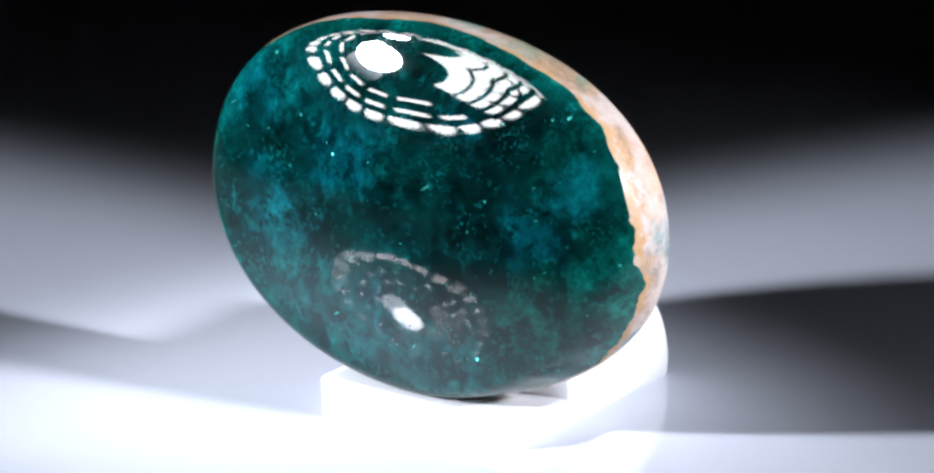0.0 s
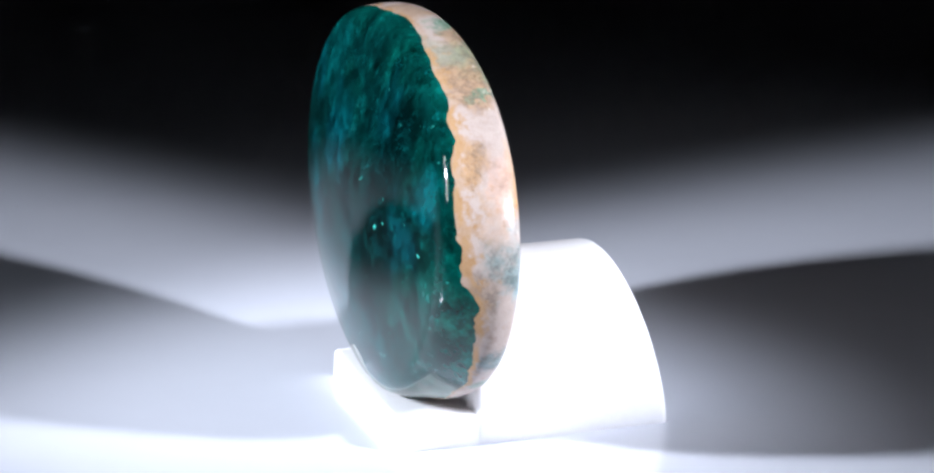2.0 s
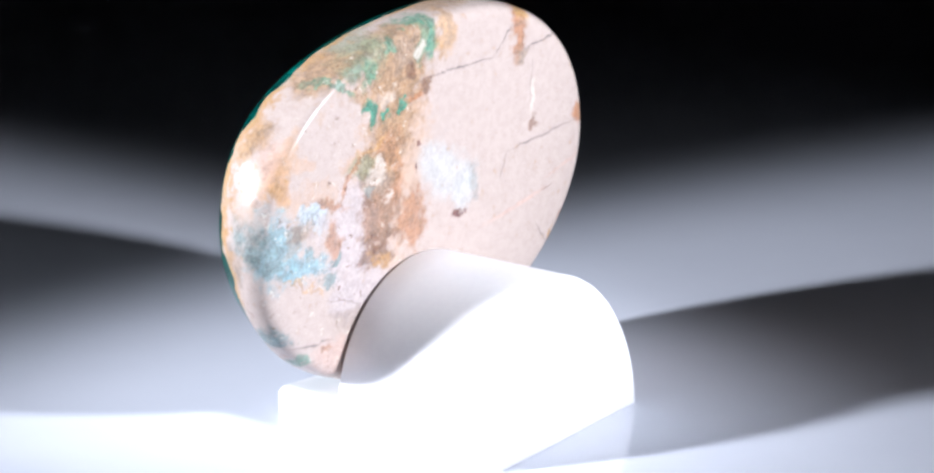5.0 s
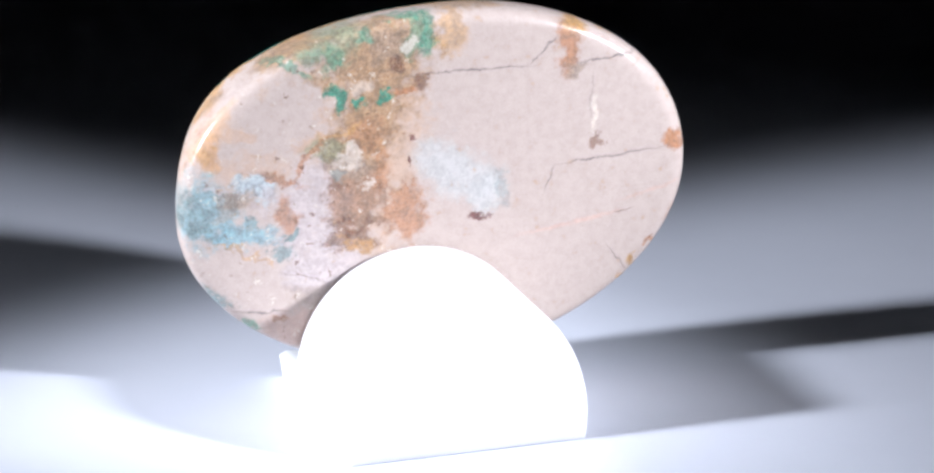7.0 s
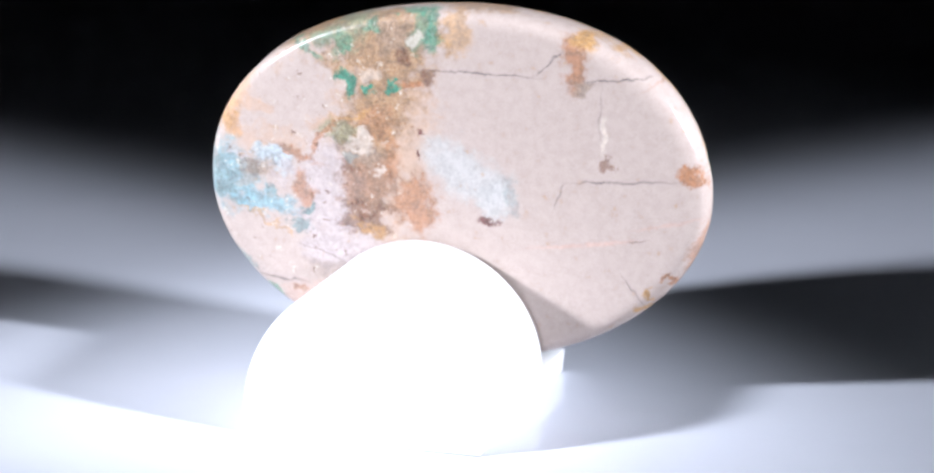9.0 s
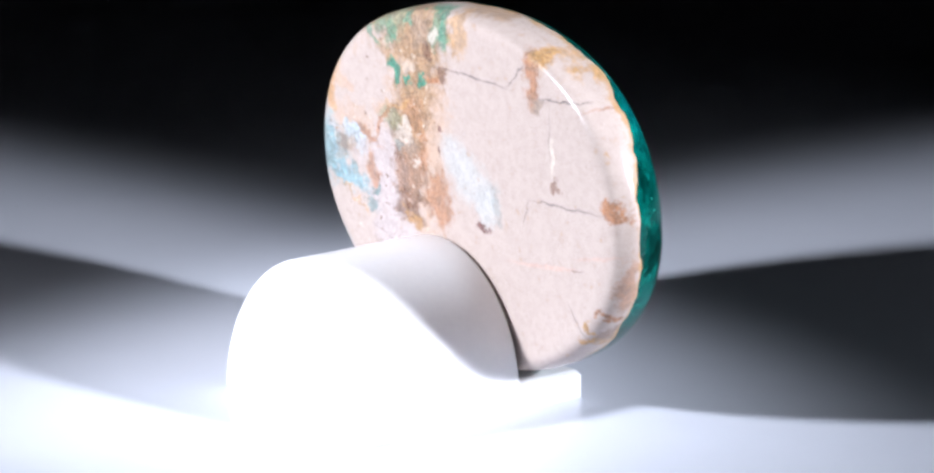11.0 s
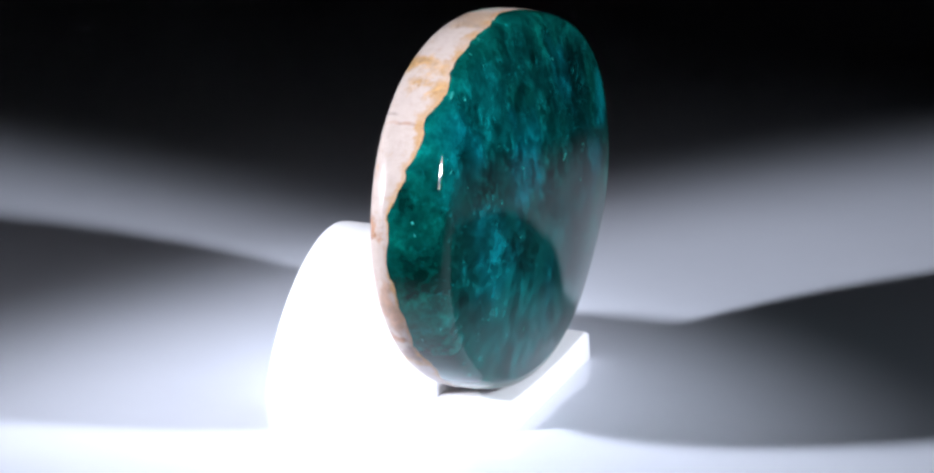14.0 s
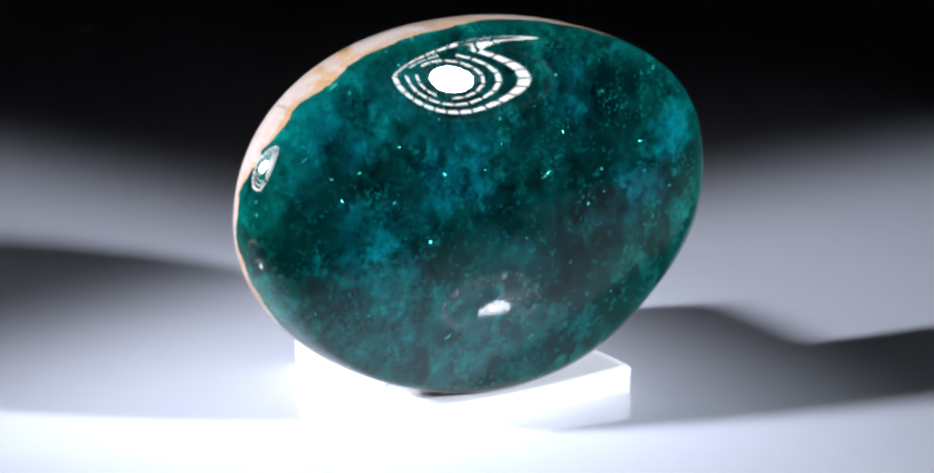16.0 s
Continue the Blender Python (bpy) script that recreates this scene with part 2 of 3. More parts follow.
def green_layer():
    n = Nodes("green_layer")
    co = n.coords()
    stretch = n.vec("MULTIPLY", co, (1.0, 0.7, 0.86))
    cloud = n.noise(co, 0.16, 3, 0.5)
    puff = n.noise(n.vec("ADD", co, (5, 17, 11)), 0.40, 3, 0.5)
    wisp = n.noise(stretch, 0.7, 4, 0.5)
    fine = n.noise(co, 2.2, 4, 0.6)
    drift = n.vec("ADD", co, n.vec("MULTIPLY", n.vec("SUBTRACT", n.noise(co, 0.30, 3, 0.5, out=1), (0.5, 0.5, 0.5)), (8, 8, 8)))
    soft = n.ramp(wisp, 0.26, 0.76)
    col = n.mix(n.ramp(cloud, 0.36, 0.66), (0.0003, 0.0095, 0.0095), (0.0004, 0.030, 0.0285))
    col = n.mix(n.math("MULTIPLY", n.ramp(puff, 0.36, 0.82), n.math("MULTIPLY", soft, 0.7)), col, (0.0008, 0.062, 0.050))
    state = {"col": col}

    def wisps(colour, x, z, r, force):
        d = n.vec("MULTIPLY", n.vec("SUBTRACT", drift, (x, 0, z)), (1 / r, 0, 1 / r))
        d = n.node("ShaderNodeVectorMath", {0: d}, out=1, operation="LENGTH")
        m = n.math("MULTIPLY", n.ramp(d, 1.45, 0.0, 0.0, force), n.math("ADD", n.math("MULTIPLY", soft, 0.75), 0.25))
        state["col"] = n.mix(m, state["col"], colour)

    cyan, teal, leaf, deep = (0.001, 0.135, 0.170), (0.001, 0.115, 0.118), (0.001, 0.105, 0.078), (0.0003, 0.007, 0.0075)
    wisps(deep, 6.0, 17.0, 8.0, 0.8)
    wisps(deep, -8.0, 18.5, 3.5, 0.5)
    wisps(deep, -16.5, 14.5, 4.0, 0.6)
    wisps(deep, 7.0, 10.0, 6.0, 0.6)
    wisps(deep, 8.5, 22.5, 4.0, 0.5)
    wisps(cyan, -4.4, 19.9, 3.2, 0.85)
    wisps(cyan, -11.2, 14.4, 3.0, 0.75)
    wisps(cyan, 11.6, 15.7, 2.6, 0.7)
    wisps(teal, -9.5, 24.5, 3.8, 0.8)
    wisps(cyan, -14.5, 24.0, 3.2, 0.8)
    wisps(teal, -17.0, 21.8, 3.0, 0.9)
    wisps(deep, 8.0, 25.5, 4.5, 0.5)
    wisps(deep, 14.0, 25.0, 4.0, 0.6)
    wisps(leaf, 14.2, 20.5, 2.6, 0.45)
    wisps(cyan, 15.5, 20.0, 2.2, 0.6)
    wisps(leaf, 5.6, 28.2, 2.4, 0.6)
    wisps(teal, -17.6, 11.0, 2.4, 0.9)
    wisps(teal, -5.5, 7.6, 4.5, 0.7)
    wisps(leaf, 10.5, 8.5, 3.6, 0.4)
    wisps(leaf, 17.5, 14.0, 2.6, 0.55)
    wisps(teal, 1.0, 13.0, 3.0, 0.35)
    wisps(teal, -3.5, 5.0, 2.6, 0.6)
    wisps(teal, 4.0, 6.0, 4.0, 0.5)
    wisps(teal, -10.0, 10.0, 5.5, 0.7)
    wisps(leaf, 13.0, 11.5, 3.2, 0.5)
    wisps(cyan, -1.0, 9.0, 2.4, 0.4)
    wisps(cyan, 6.0, 24.0, 2.4, 0.4)
    col = state["col"]
    # thin towards the rock, so brighter there
    seam = n.node("ShaderNodeAttribute", attribute_name="seam", out=2)
    col = n.mix(n.math("MULTIPLY", n.math("MULTIPLY", seam, n.math("ADD", n.math("MULTIPLY", soft, 0.6), 0.4)), 0.8), col, (0.001, 0.150, 0.115))
    # crystal grain
    grit = n.node("ShaderNodeTexVoronoi", {"Vector": n.vec("ADD", stretch, n.vec("MULTIPLY", n.noise(co, 1.4, 3, 0.6, out=1), (0.9, 0.9, 0.9))), "Scale": 1.25}, out=0, feature="SMOOTH_F1")
    # soft angular crystals, each a little lighter or darker
    bent = n.vec("ADD", stretch, n.vec("MULTIPLY", n.noise(co, 0.9, 3, 0.6, out=1), (1.6, 1.6, 1.6)))
    shard = n.node("ShaderNodeTexVoronoi", {"Vector": bent, "Scale": 0.62, "Smoothness": 0.8}, out=1, feature="SMOOTH_F1")
    shard = n.node("ShaderNodeSeparateColor", {0: shard}, out=1)
    chip = n.node("ShaderNodeTexVoronoi", {"Vector": bent, "Scale": 2.1, "Smoothness": 0.35}, out=1, feature="SMOOTH_F1")
    chip = n.node("ShaderNodeSeparateColor", {0: chip}, out=0)
    gain = n.math("MULTIPLY", n.ramp(fine, 0.28, 0.75, 0.58, 1.08), n.ramp(grit, 0.15, 0.75, 1.1, 0.84))
    gain = n.math("MULTIPLY", gain, n.math("MULTIPLY", n.ramp(shard, 0.15, 0.9, 0.65, 1.4), n.ramp(chip, 0.1, 0.95, 0.8, 1.25)))
    rich = n.ramp(n.noise(n.vec("ADD", co, (3, 40, 8)), 0.3, 3, 0.5), 0.40, 0.62)
    gain = n.math("ADD", 0.78, n.math("MULTIPLY", n.math("SUBTRACT", gain, 0.9), n.math("ADD", 0.5, n.math("MULTIPLY", rich, 0.6))))
    leaning = n.node("ShaderNodeVectorRotate", {"Vector": co, "Angle": radians(-28)}, rotation_type="Y_AXIS")
    streak = n.noise(n.vec("MULTIPLY", leaning, (1.25, 0.9, 0.8)), 1.3, 4, 0.6, distort=0.8)
    gain = n.math("MULTIPLY", gain, n.ramp(streak, 0.34, 0.70, 0.82, 1.2))
    col = n.vec("MULTIPLY", col, n.node("ShaderNodeCombineXYZ", {0: gain, 1: gain, 2: gain}))
    col = n.mix(n.ramp(n.math("MULTIPLY", fine, wisp), 0.32, 0.46, 0.0, 0.3), col, (0.003, 0.17, 0.17))
    # clusters of fine bright grains
    cluster = n.ramp(n.noise(n.vec("ADD", co, (21, 3, 14)), 0.42, 3, 0.55), 0.46, 0.66)
    dust = n.ramp(n.noise(co, 3.6, 4, 0.65), 0.52, 0.72)
    col = n.mix(n.math("MULTIPLY", n.math("MULTIPLY", cluster, dust), 0.34), col, (0.004, 0.25, 0.26))
    # crystal flakes: small cells, some of them drawn out to needles, each with its own tilt
    ragged = n.vec("ADD", co, n.vec("MULTIPLY", n.noise(co, 5.0, 2, 0.5, out=1), (0.3, 0.3, 0.3)))
    cell = n.node("ShaderNodeTexVoronoi", {"Vector": ragged, "Scale": 1.25}, out=0)
    tint = n.node("ShaderNodeTexVoronoi", {"Vector": ragged, "Scale": 1.25}, out=1)
    pick = n.node("ShaderNodeSeparateColor", {0: tint}, out=0)
    size = n.node("ShaderNodeSeparateColor", {0: tint}, out=2)
    edge = n.math("MULTIPLY", n.math("MULTIPLY", size, size), 0.15)
    flake = n.math("MULTIPLY", n.math("LESS_THAN", cell, edge), n.math("MULTIPLY", n.ramp(pick, 0.42, 0.44), n.ramp(wisp, 0.34, 0.44)))
    turned = n.node("ShaderNodeVectorRotate", {"Vector": co, "Angle": radians(34)}, rotation_type="Y_AXIS")
    long = n.vec("MULTIPLY", turned, (0.16, 0.5, 1.0))
    needle = n.node("ShaderNodeTexVoronoi", {"Vector": long, "Scale": 0.95}, out=0)
    which = n.node("ShaderNodeSeparateColor", {0: n.node("ShaderNodeTexVoronoi", {"Vector": long, "Scale": 0.95}, out=1)}, out=0)
    needle = n.math("MULTIPLY", n.math("LESS_THAN", needle, 0.065), n.math("GREATER_THAN", which, 0.55))
    flake = n.math("MAXIMUM", flake, n.math("MULTIPLY", needle, 0.6))
    col = n.mix(n.math("MULTIPLY", flake, 0.9), col, (0.05, 0.55, 0.47))
    tilt = n.vec("MULTIPLY", n.vec("SUBTRACT", tint, (0.5, 0.5, 0.5)), (0.95, 0.95, 0.95))
    geo = n.node("ShaderNodeNewGeometry", out=1)
    tilted = n.node("ShaderNodeVectorMath", {0: n.vec("ADD", geo, tilt)}, operation="NORMALIZE")
    norm = n.node("ShaderNodeMix", {0: flake, 4: geo, 5: tilted}, out=1, data_type="VECTOR")
    return n.principled(Base_Color=col, Roughness=n.ramp(flake, 0, 1, 0.45, 0.3), Metallic=n.math("MULTIPLY", flake, 0.75), Normal=norm, IOR=1.45, Specular_IOR_Level=n.math("MULTIPLY", flake, 0.5),
                        Coat_Weight=1.0, Coat_Roughness=0.015, Coat_IOR=1.53)


def white_plastic():
    n = Nodes("white_plastic")
    co = n.coords()
    grain = n.noise(co, 2.0, 5, 0.65)
    col = n.mix(n.ramp(grain, 0.3, 0.7), (0.845, 0.845, 0.86), (0.87, 0.87, 0.88))
    return n.principled(Base_Color=col, Roughness=n.ramp(grain, 0.3, 0.7, 0.34, 0.46), Subsurface_Weight=0.4,
                        Subsurface_Radius=(0.004, 0.004, 0.004), Subsurface_Scale=1.0,
                        Normal=n.bump(n.noise(co, 14, 3), 0.06, 0.00003))


def white_sheet():
    n = Nodes("white_sheet")
    co = n.coords()
    cloud = n.noise(co, 0.05, 4, 0.6)
    dust = n.ramp(n.noise(co, 1.1, 2, 0.5), 0.74, 0.80)
    col = n.mix(n.ramp(cloud, 0.3, 0.7), (0.70, 0.73, 0.81), (0.725, 0.755, 0.835))
    col = n.mix(n.math("MULTIPLY", dust, 0.25), col, (0.5, 0.5, 0.52))
    return n.principled(Base_Color=col, Roughness=n.ramp(cloud, 0.3, 0.7, 0.036, 0.050), IOR=1.40,
                        Normal=n.bump(n.noise(co, 0.09, 2), 0.05, 0.0004))


def plain(name, a, b, rough, scale=0.2, metal=0.0):
    n = Nodes(name)
    g = n.noise(n.coords(), scale, 5, 0.65)
    return n.principled(Base_Color=n.mix(n.ramp(g, 0.3, 0.7), a, b), Roughness=n.ramp(g, 0.3, 0.7, rough, min(1, rough * 1.3)),
                        Metallic=metal, Normal=n.bump(g, 0.1, 0.0005))


def glow(name, colour, strength):
    n = Nodes(name)
    return n.principled(Base_Color=(0.8, 0.8, 0.8), Emission_Color=colour, Emission_Strength=strength, Roughness=0.4)


ROCK, GREEN = matrix_rock(), green_layer()
PLASTIC, SHEET = white_plastic(), white_sheet()
BLACK = plain("black_enamel", (0.015, 0.015, 0.016), (0.03, 0.03, 0.03), 0.45)
STEEL = plain("black_baffle", (0.006, 0.006, 0.006), (0.010, 0.010, 0.010), 0.8)
WALL = plain("dark_wall", (0.045, 0.045, 0.048), (0.06, 0.06, 0.065), 0.9, 0.02)
MIRROR = plain("mirror_facet", (0.92, 0.92, 0.93), (0.95, 0.95, 0.95), 0.02, metal=1.0)
CORE = glow("lit_bulb", (0.95, 0.97, 1.0), 26.0)


def part(name, bm, material, parent, label="", smooth=False):
    me = bpy.data.meshes.new(name)
    bm.normal_update()
    bm.to_mesh(me)
    bm.free()
    me.materials.append(material)
    if smooth:
        for f in me.polygons:
            f.use_smooth = True
    ob = new(name, me)
    ob.parent = parent
    if label:
        tagged(ob, label)
    return ob


def box(bm, x0, x1, y0, y1, z0, z1):
    v = [bm.verts.new(c) for c in ((x0, y0, z0), (x1, y0, z0), (x1, y1, z0), (x0, y1, z0), (x0, y0, z1), (x1, y0, z1), (x1, y1, z1), (x0, y1, z1))]
    for q in ((0, 3, 2, 1), (4, 5, 6, 7), (0, 1, 5, 4), (1, 2, 6, 5), (2, 3, 7, 6), (3, 0, 4, 7)):
        bm.faces.new([v[i] for i in q])
    return v


# ---- the room and the table ----
def slab(name, x0, x1, y0, y1, z0, z1, mat, label, category):
    bm = bmesh.new()
    box(bm, x0, x1, y0, y1, z0, z1)
    ob = part(name, bm, mat, None)
    return tagged(ob, label, category, kind="structure")


slab("tabletop", -0.6, 0.6, -0.5, 0.6, -0.006, 0.0, SHEET, "glossy white acrylic sheet under the stand", "tabletop")
slab("floor", -0.8, 0.8, -0.8, 0.8, -0.85, -0.75, WALL, "dark unlit studio floor", "floor")
slab("ceiling", -0.8, 0.8, -0.8, 0.8, 1.65, 1.75, WALL, "dark unlit studio ceiling", "ceiling")
slab("wall_north", -0.8, 0.8, 0.8, 0.85, -0.75, 1.65, WALL, "dark studio wall behind the table", "wall")
slab("wall_south", -0.8, 0.8, -0.85, -0.8, -0.75, 1.65, WALL, "dark studio wall behind the camera", "wall")
slab("wall_east", 0.8, 0.85, -0.85, 0.85, -0.75, 1.65, WALL, "dark studio side wall", "wall")
slab("wall_west", -0.85, -0.8, -0.85, 0.85, -0.75, 1.65, WALL, "dark studio side wall", "wall")


# ---- the cabochon ----
A_HALF, B_HALF = 19.95, 13.87      # oval girdle, millimetres
MID_X, MID_Z, SPIN = 0.39, 15.73, radians(-4.35)
LEAN = 0.0518                       # the back leans away by this much per millimetre of height
PROFILE = ((0.0, 0.915), (0.05, 0.938), (0.16, 0.957), (0.38, 0.974), (0.75, 0.988), (1.15, 0.996), (1.5, 1.0), (2.8, 1.0), (3.4, 0.9965), (3.9, 0.990), (4.25, 0.981),
           (4.42, 0.970), (4.56, 0.9555), (4.69, 0.9385), (4.81, 0.9194))    # wall and rounded shoulder; the dome above is an arc
SEAM = ((-90, 2.3), (-34, 2.2), (-6, 3.1), (10, 3.9), (27, 4.4), (51, 3.7), (75, 3.6), (95, 3.3), (115, 4.0), (152, 3.1), (166, 2.4),
        (172, 1.6), (189, 1.8), (205, 2.2), (230, 2.4), (270, 2.3))


WORN = PROFILE[:-4] + ((4.42, 0.971), (4.56, 0.957), (4.69, 0.936), (4.81, 0.902))    # flatter shoulder over most of the rim
RIDGE = PROFILE[:-7] + ((3.4, 0.9965), (3.9, 0.990), (4.2, 0.981), (4.42, 0.970), (4.56, 0.958), (4.69, 0.941), (4.81, 0.9194))    # tighter turn at both ends
EDGE = (0.0, 0.06, 0.20, 0.50, 0.90, 1.5), (0.905, 0.945, 0.970, 0.987, 0.996, 1.0)


def radius(depth, a):
    def ring(profile, spread):
        d, r = zip(*profile)
        if depth > d[-1]:
            return math.sqrt(max(0.0, 7.05 - depth) / spread)
        if depth < 1.5:    # the back's edge rolls off more gently at one end
            k = min(1.0, max(0.0, (math.cos(a) + 0.15) / 0.6))
            return (1 - k) * float(np.interp(depth, d, r)) + k * float(np.interp(depth, EDGE[0], EDGE[1]))
        return float(np.interp(depth, d, r))
    w = 1 - math.exp(-((math.degrees(a) % 360 - 142) / 46) ** 4)
    e = math.cos(a) ** 6
    return e * ring(RIDGE, 2.65) + (1 - e) * (w * ring(WORN, 2.75) + (1 - w) * ring(PROFILE, 2.65))


def seam_depth(a):
    deg = (math.degrees(a) + 90) % 360 - 90
    k, v = zip(*SEAM)
    c = Vector((math.cos(a) * 9, math.sin(a) * 9, 0))
    return float(np.interp(deg, k, v)) + 0.40 * noise.noise(c * 0.7) + 0.16 * noise.noise(c * 2.3) + 0.09 * noise.noise(c * 7.0)


def on_stone(a, r, depth):
    taper = 1 - (0.055 if math.cos(a) > 0 else 0.060) * math.cos(a) ** 2 * (max(0.0, depth - 1.5) / 3.0) ** 1.7 * min(1.0, r)
    lift = (0.95 if math.cos(a) > 0 else 0.70) * math.cos(a) ** 2 * r * r * min(1.0, max(0.0, (depth - 2.8) / 2.0))    # the dome is flatter along the stone
    swing = (math.degrees(a) + 255) % 360 - 180
    rise = (math.degrees(a) + 140) % 360 - 180
    lift += (0.55 * math.exp(-(swing / 52) ** 2) + 0.2 * math.exp(-(rise / 36) ** 2)) * r * min(1.0, max(0.0, (depth - 2.8) / 2.0))    # fuller low down and above one end
    full = 1 + (0.024 if math.sin(a) > 0 else -0.006) * math.sin(2 * a) ** 2
    if depth > 2.0:    # the shoulder is fuller above and more worn below at one end
        deg = (math.degrees(a) + 180) % 360 - 180
        late = min(1.0, (depth - 2.0) / 2.5) * min(1.0, r / 0.9)
        full += late * (0.045 * math.exp(-((deg - 38) / 26) ** 2) - 0.075 * math.exp(-((deg + 36) / 28) ** 2))
    r *= full
    u, w = A_HALF * r * taper * math.cos(a), B_HALF * r * math.sin(a)
    x = MID_X + u * math.cos(SPIN) - w * math.sin(SPIN)
    z = MID_Z + u * math.sin(SPIN) + w * math.cos(SPIN)
    return Vector((x, -1.23 + LEAN * (z - 13.25) - depth - lift, z)) * MM


def stone_part(name, rows, cap, mat, parent, label, seam_rows=None):
    """Rings of (radius, depth) per angle, closed by one apex."""
    steps = 320
    bm = bmesh.new()
    layer = bm.verts.layers.float.new("seam")
    rings = []
    for k, row in enumerate(rows):
        ring = []
        for i in range(steps):
            a = 2 * math.pi * i / steps
            r, d = row(a)
            v = bm.verts.new(on_stone(a, r, d))
            v[layer] = seam_rows[k] if seam_rows else 0.0
            ring.append(v)
        rings.append(ring)
    for p, q in zip(rings, rings[1:]):
        for i in range(steps):
            j = (i + 1) % steps
            bm.faces.new((p[i], p[j], q[j], q[i]))
    for end, depth in cap:
        apex = bm.verts.new(on_stone(0, 0, depth))
        ring = rings[end]
        for i in range(steps):
            bm.faces.new((ring[i], ring[(i + 1) % steps], apex))
    bmesh.ops.recalc_face_normals(bm, faces=bm.faces)
    return part(name, bm, mat, parent, label, smooth=True)


def cabochon():
    thing = tagged(new("cabochon"), "polished oval stone, deep teal-green dome on pale pinkish rock", "gemstone")
    rows, seams = [], []
    for f in (0.3, 0.6, 0.85, 0.97):
        rows.append(lambda a, f=f: (0.915 * f, 0.0))
        seams.append(0.0)
    for d in (0.0, 0.02, 0.05, 0.10, 0.16, 0.26, 0.38, 0.55, 0.8):
        rows.append(lambda a, d=d: (radius(d, a), d))
        seams.append(0.0)
    for f in (0.3, 0.55, 0.75, 0.88, 0.95, 1.0):
        rows.append(lambda a, f=f: (lambda d: (radius(d, a), d))(0.8 + (min(4.2, seam_depth(a)) - 0.8) * f))
        seams.append((0.0, 0.05, 0.2, 0.45, 0.8, 1.0)[int(f * 10) // 2 - 1 if f < 0.9 else (4 if f < 1 else 5)])
    stone_part("rock_base", rows, ((0, 0.0),), ROCK, thing, "pale pinkish rock with brown, blue and green stains", seams)
    rows, seams = [], [1.0, 0.95, 0.85, 0.7, 0.6, 0.5, 0.44, 0.4, 0.36, 0.32, 0.28, 0.24, 0.2, 0.16, 0.1, 0.05] + [0.0] * 20
    for f in (0.0, 0.15, 0.35, 0.6, 0.8, 1.0):
        rows.append(lambda a, f=f: (lambda d: (radius(d, a), d))(min(4.2, seam_depth(a)) + (4.25 - min(4.2, seam_depth(a))) * f))
    for d in (4.34, 4.42, 4.49, 4.56, 4.63, 4.69, 4.75, 4.81) + tuple(7.05 - 2.65 * (0.9194 - 0.04 * k) ** 2 for k in range(1, 23)):
        rows.append(lambda a, d=d: (radius(d, a), d))
    stone_part("green_dome", rows, ((-1, 7.05),), GREEN, thing, "glossy translucent teal-green layer with tiny flakes", seams)
    return thing


# ---- the stand: a round bar with a flat foot, stepped to a ledge ----
STAND_X, BAR_R, BAR_Z = 2.4, 9.3, 2.35


def display_stand():
    thing = tagged(new("display_stand"), "small white plastic stand with rounded block and ledge", "stand")
    low = -math.asin(BAR_Z / BAR_R)
    turns = [low + (math.pi - 2 * low) * k / 56 for k in range(57)]
    outline = [(BAR_R * math.cos(t), BAR_R * math.sin(t)) for t in turns]
    bm = bmesh.new()
    rings = []
    for end, k, inset in ((0, 0.0, 0.28), (0, 0.08, 0.08), (0, 0.3, 0.0), (0, 3, 0.0), (1, -3, 0.0), (1, -0.5, 0.0), (1, -0.2, 0.08), (1, -0.04, 0.25), (1, 0.0, 0.5)):
        ring = []
        for x, z in outline:
            s = 1 - inset / BAR_R
            zz = max(0.0, BAR_Z + z * s)
            y = 12.95 - 2.05 * zz / 11.65 + 0.035 * x + k if end else -1.0 + LEAN * (zz - 13.25) + k
            ring.append(bm.verts.new(Vector((STAND_X + x * s, y, zz)) * MM))
        rings.append(ring)
    m = len(outline)
    for p, q in zip(rings, rings[1:]):
        for i in range(m):
            bm.faces.new((p[i], p[(i + 1) % m], q[(i + 1) % m], q[i]))
    bm.faces.new(rings[0][::-1])
    bm.faces.new(rings[-1])
    bmesh.ops.recalc_face_normals(bm, faces=bm.faces)
    block = part("rounded_block", bm, PLASTIC, thing, smooth=True)
    block.data.set_sharp_from_angle(angle=radians(40))
    # ledge, slightly hollow, its ends following the bar
    bm = bmesh.new()
    cols = []
    for i in range(41):
        f = -1 + i / 20
        top = 1.88 + 0.40 * f * f
        rnd = 0.22 if abs(f) > 0.99 else 0.0
        y0, y1 = -7.45, -1.0
        row = []
        for y, z in ((y1, 0.0), (y1, top - rnd), (y0 + 0.35 + rnd, top - rnd), (y0 + 0.2, top - 0.14 - rnd), (y0, 0.2), (y0, 0.0)):
            half = math.sqrt((BAR_R - 0.03) ** 2 - (BAR_Z - z) ** 2)
            row.append(bm.verts.new(Vector((STAND_X + half * f, y, z)) * MM))
        cols.append(row)
    for p, q in zip(cols, cols[1:]):
        for i in range(6):
            bm.faces.new((p[i], p[(i + 1) % 6], q[(i + 1) % 6], q[i]))
    bm.faces.new(cols[0])
    bm.faces.new(cols[-1][::-1])
    bmesh.ops.recalc_face_normals(bm, faces=bm.faces)
    ledge = part("ledge", bm, PLASTIC, thing, smooth=True)
    ledge.data.set_sharp_from_angle(angle=radians(35))
    return thing


# ---- the lamps, seen only as reflections in the polished dome ----
BULB_Z, FOCUS, REACH = -0.018, 0.030, 0.25


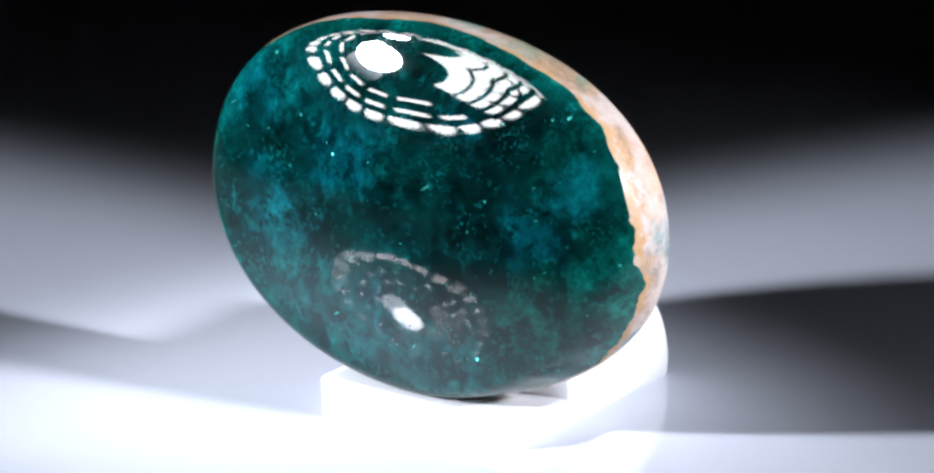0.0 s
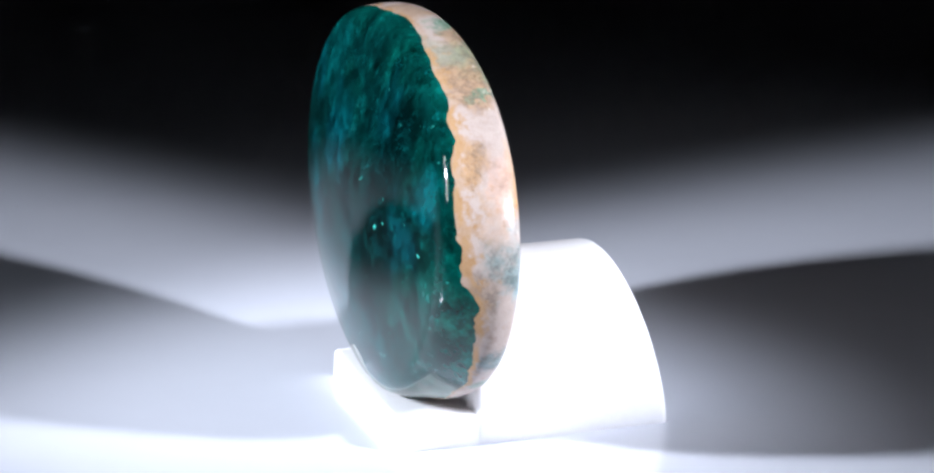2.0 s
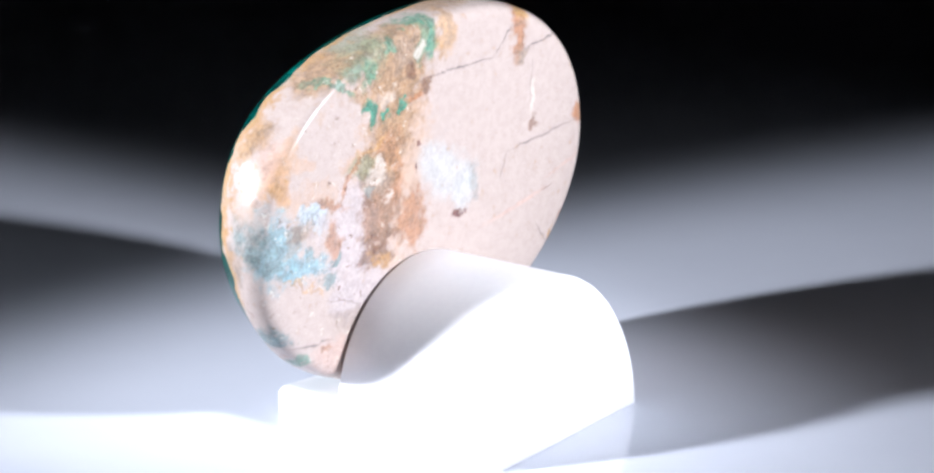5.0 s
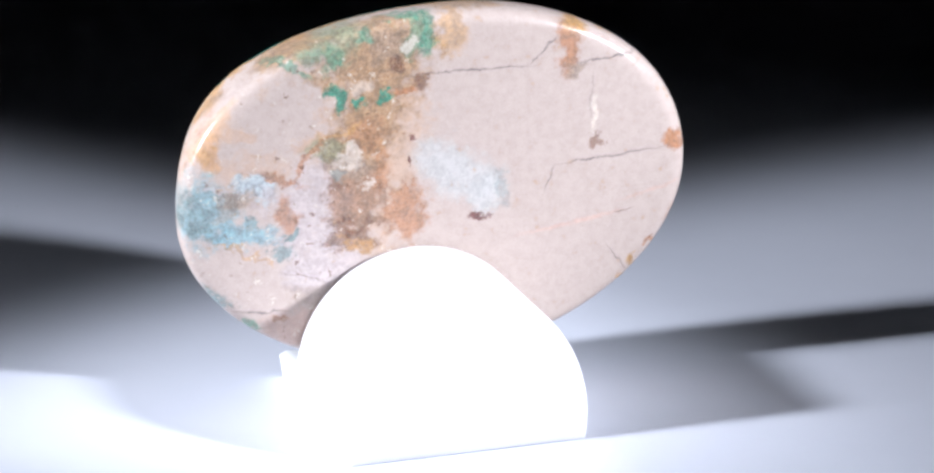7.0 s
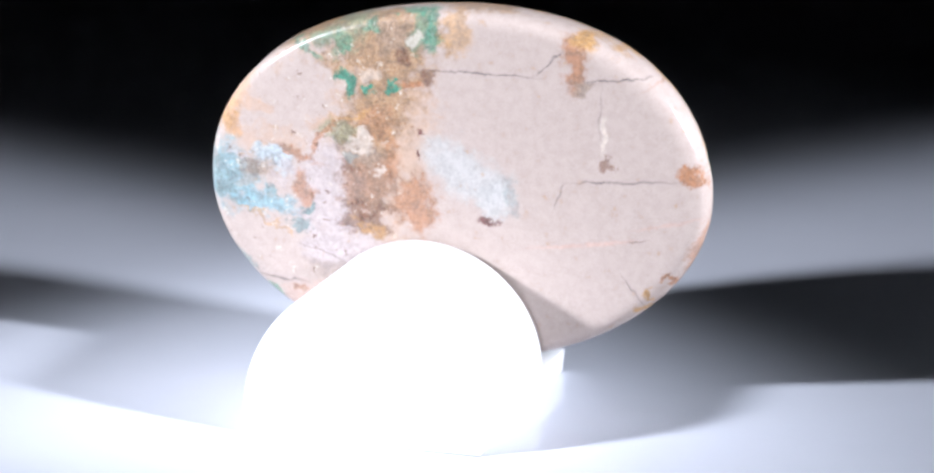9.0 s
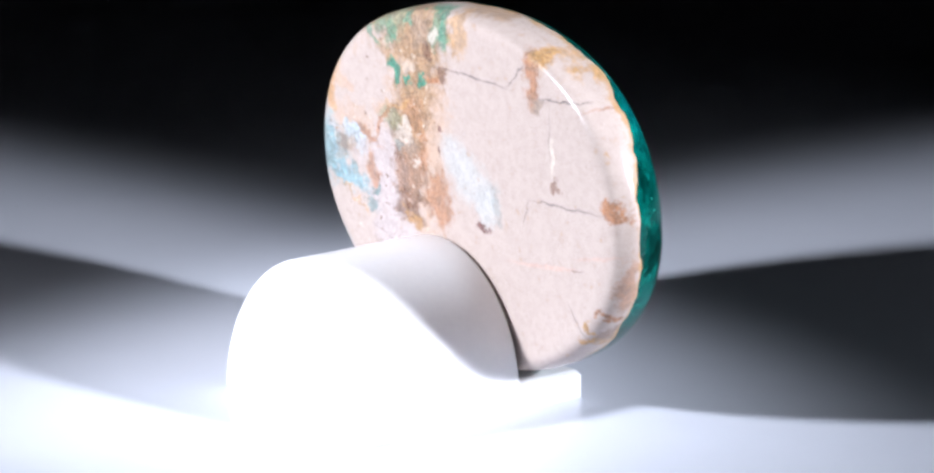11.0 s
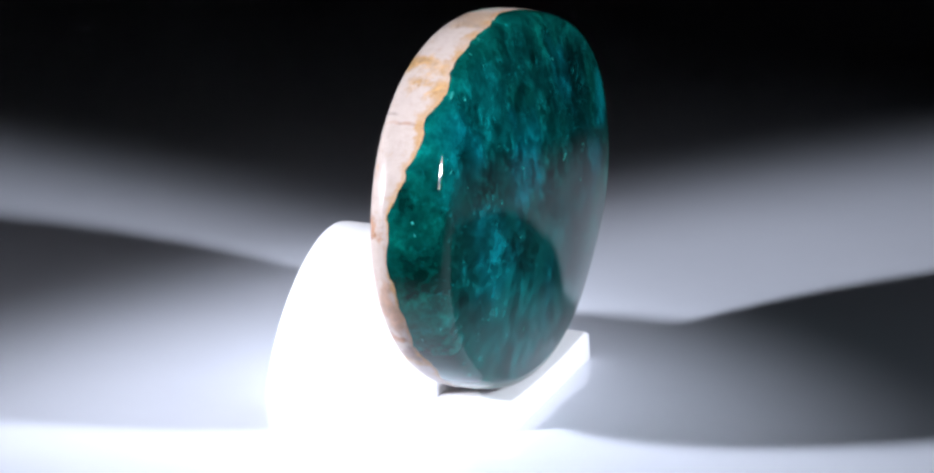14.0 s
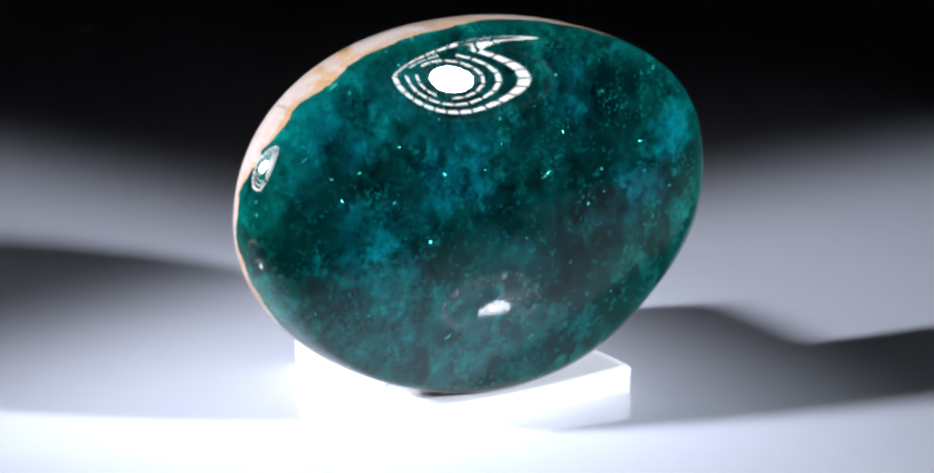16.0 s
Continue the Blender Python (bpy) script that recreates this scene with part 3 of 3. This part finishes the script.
def ring_segments(parent, name, r0, r1, count, fill, mat, skip=()):
    """Mirror facets of one ring, each tilted to throw the bulb's light on the stone."""
    mid, rest = (r0 + r1) / 2, BULB_Z + FOCUS
    n = Vector((-mid, -FOCUS)).normalized() + Vector((-mid, -REACH)).normalized()
    slope = n.x / n.y
    for i in range(count):
        if i in skip:
            continue
        bm = bmesh.new()
        a0, a1 = 2 * math.pi * i / count, 2 * math.pi * (i + fill) / count
        quad = [(r0, a0), (r1, a0), (r1, a1), (r0, a1)]
        front = [bm.verts.new((r * math.cos(a), r * math.sin(a), BULB_Z + FOCUS - (r - r0) * slope)) for r, a in quad]
        back = [bm.verts.new(v.co + Vector((0, 0, 0.001))) for v in front]
        bm.faces.new(front)
        bm.faces.new(back[::-1])
        for k in range(4):
            bm.faces.new((front[k], back[k], back[(k + 1) % 4], front[(k + 1) % 4]))
        bmesh.ops.recalc_face_normals(bm, faces=bm.faces)
        part(name, bm, mat, parent)


def lathe(bm, rows, steps=48):
    rings = [[bm.verts.new((r * math.cos(2 * math.pi * i / steps), r * math.sin(2 * math.pi * i / steps), z)) for i in range(steps)] for r, z in rows]
    for p, q in zip(rings, rings[1:]):
        for i in range(steps):
            bm.faces.new((p[i], p[(i + 1) % steps], q[(i + 1) % steps], q[i]))
    bm.faces.new(rings[0])
    bm.faces.new(rings[-1])
    bmesh.ops.recalc_face_normals(bm, faces=bm.faces)


def spot_lamp(head, size):
    thing = tagged(new("spot_lamp"), "round faceted spot lamp in black housing, switched on", "lamp", group="spot lamps beside the table")
    m = look(head, (0, 0, 0.016)) @ pose(0.009 if size > 0.9 else 0.0, 0, 0)
    thing.matrix_world = m
    k = size
    bm = bmesh.new()
    lathe(bm, [(0.030 * k, 0.085), (0.052 * k, 0.065), (0.064 * k, 0.03), (0.064 * k, -0.012), (0.061 * k, -0.012), (0.061 * k, 0.020), (0.004, 0.024)])
    part("housing", bm, BLACK, thing, smooth=True)
    bm = bmesh.new()
    lathe(bm, [(0.0605 * k, 0.016), (0.0605 * k, 0.019), (0.004, 0.0195)])
    part("reflector", bm, STEEL, thing)
    ring_segments(thing, "facet", (0.0470 if size > 0.9 else 0.0500) * k, (0.0570 if size > 0.9 else 0.0550) * k, 26, 0.98 if size > 0.9 else 0.84, MIRROR)
    ring_segments(thing, "facet", 0.0385 * k, 0.0415 * k, 18, 0.85, MIRROR, skip=(3, 7) if size < 0.9 else (0, 1, 2, 3, 4, 16, 17))
    ring_segments(thing, "facet", 0.0285 * k, 0.0310 * k, 14, 0.8, MIRROR, skip=(5, 9) if size < 0.9 else (0, 1, 2, 3, 12, 13))
    if size > 0.9:
        for r in (0.0160, 0.0230, 0.0300, 0.0375):    # the bright side of the bowl
            ring_segments(thing, "facet", r * k, (r + 0.0068) * k, 24, 0.99, MIRROR, skip=tuple(range(6, 22)))
    bm = bmesh.new()
    bmesh.ops.create_uvsphere(bm, u_segments=24, v_segments=12, radius=0.0062, matrix=Matrix.Translation((0, 0, BULB_Z)))
    part("bulb", bm, CORE, thing, smooth=True)
    # black cap added to block the bulb's direct light; facets still catch it
    bm = bmesh.new()
    lathe(bm, [(0.0125, BULB_Z - 0.002), (0.0125, BULB_Z - 0.0105), (0.004, BULB_Z - 0.0115)], 32)
    rim = max(v.co.z for v in bm.verts) - 1e-6
    bmesh.ops.delete(bm, geom=[f for f in bm.faces if all(v.co.z > rim for v in f.verts)], context="FACES")
    part("added_shield", bm, BLACK, thing, smooth=True)
    # pole down to the table
    x, y, z = m @ Vector((0, 0, 0.06))
    bm = bmesh.new()
    lathe(bm, [(0.006, 0.0), (0.006, z)], 20)
    inv = m.inverted() @ Matrix.Translation((x, y, 0))
    bm.transform(inv)
    part("pole", bm, BLACK, thing, smooth=True)
    bm = bmesh.new()
    lathe(bm, [(0.05, 0.0), (0.05, 0.008), (0.045, 0.011), (0.01, 0.013)], 40)
    bm.transform(inv)
    part("base", bm, BLACK, thing, smooth=True)
    return thing


for row in LAMPS:
    spot_lamp(row[0], row[5])
STONE = cabochon()
STAND = display_stand()


# ---- motion: stone and stand turn together on the table ----
def motions():
    # the turntable runs a little unevenly over its round
    rows = [(0.5 * k, pose(0, 0, 0, 0, 0, -35.0 - 18.308 * 0.5 * k - 0.9 * math.sin(math.pi * k / 16))) for k in range(33)]
    walk(STONE, rows)
    walk(STAND, rows)


motions()
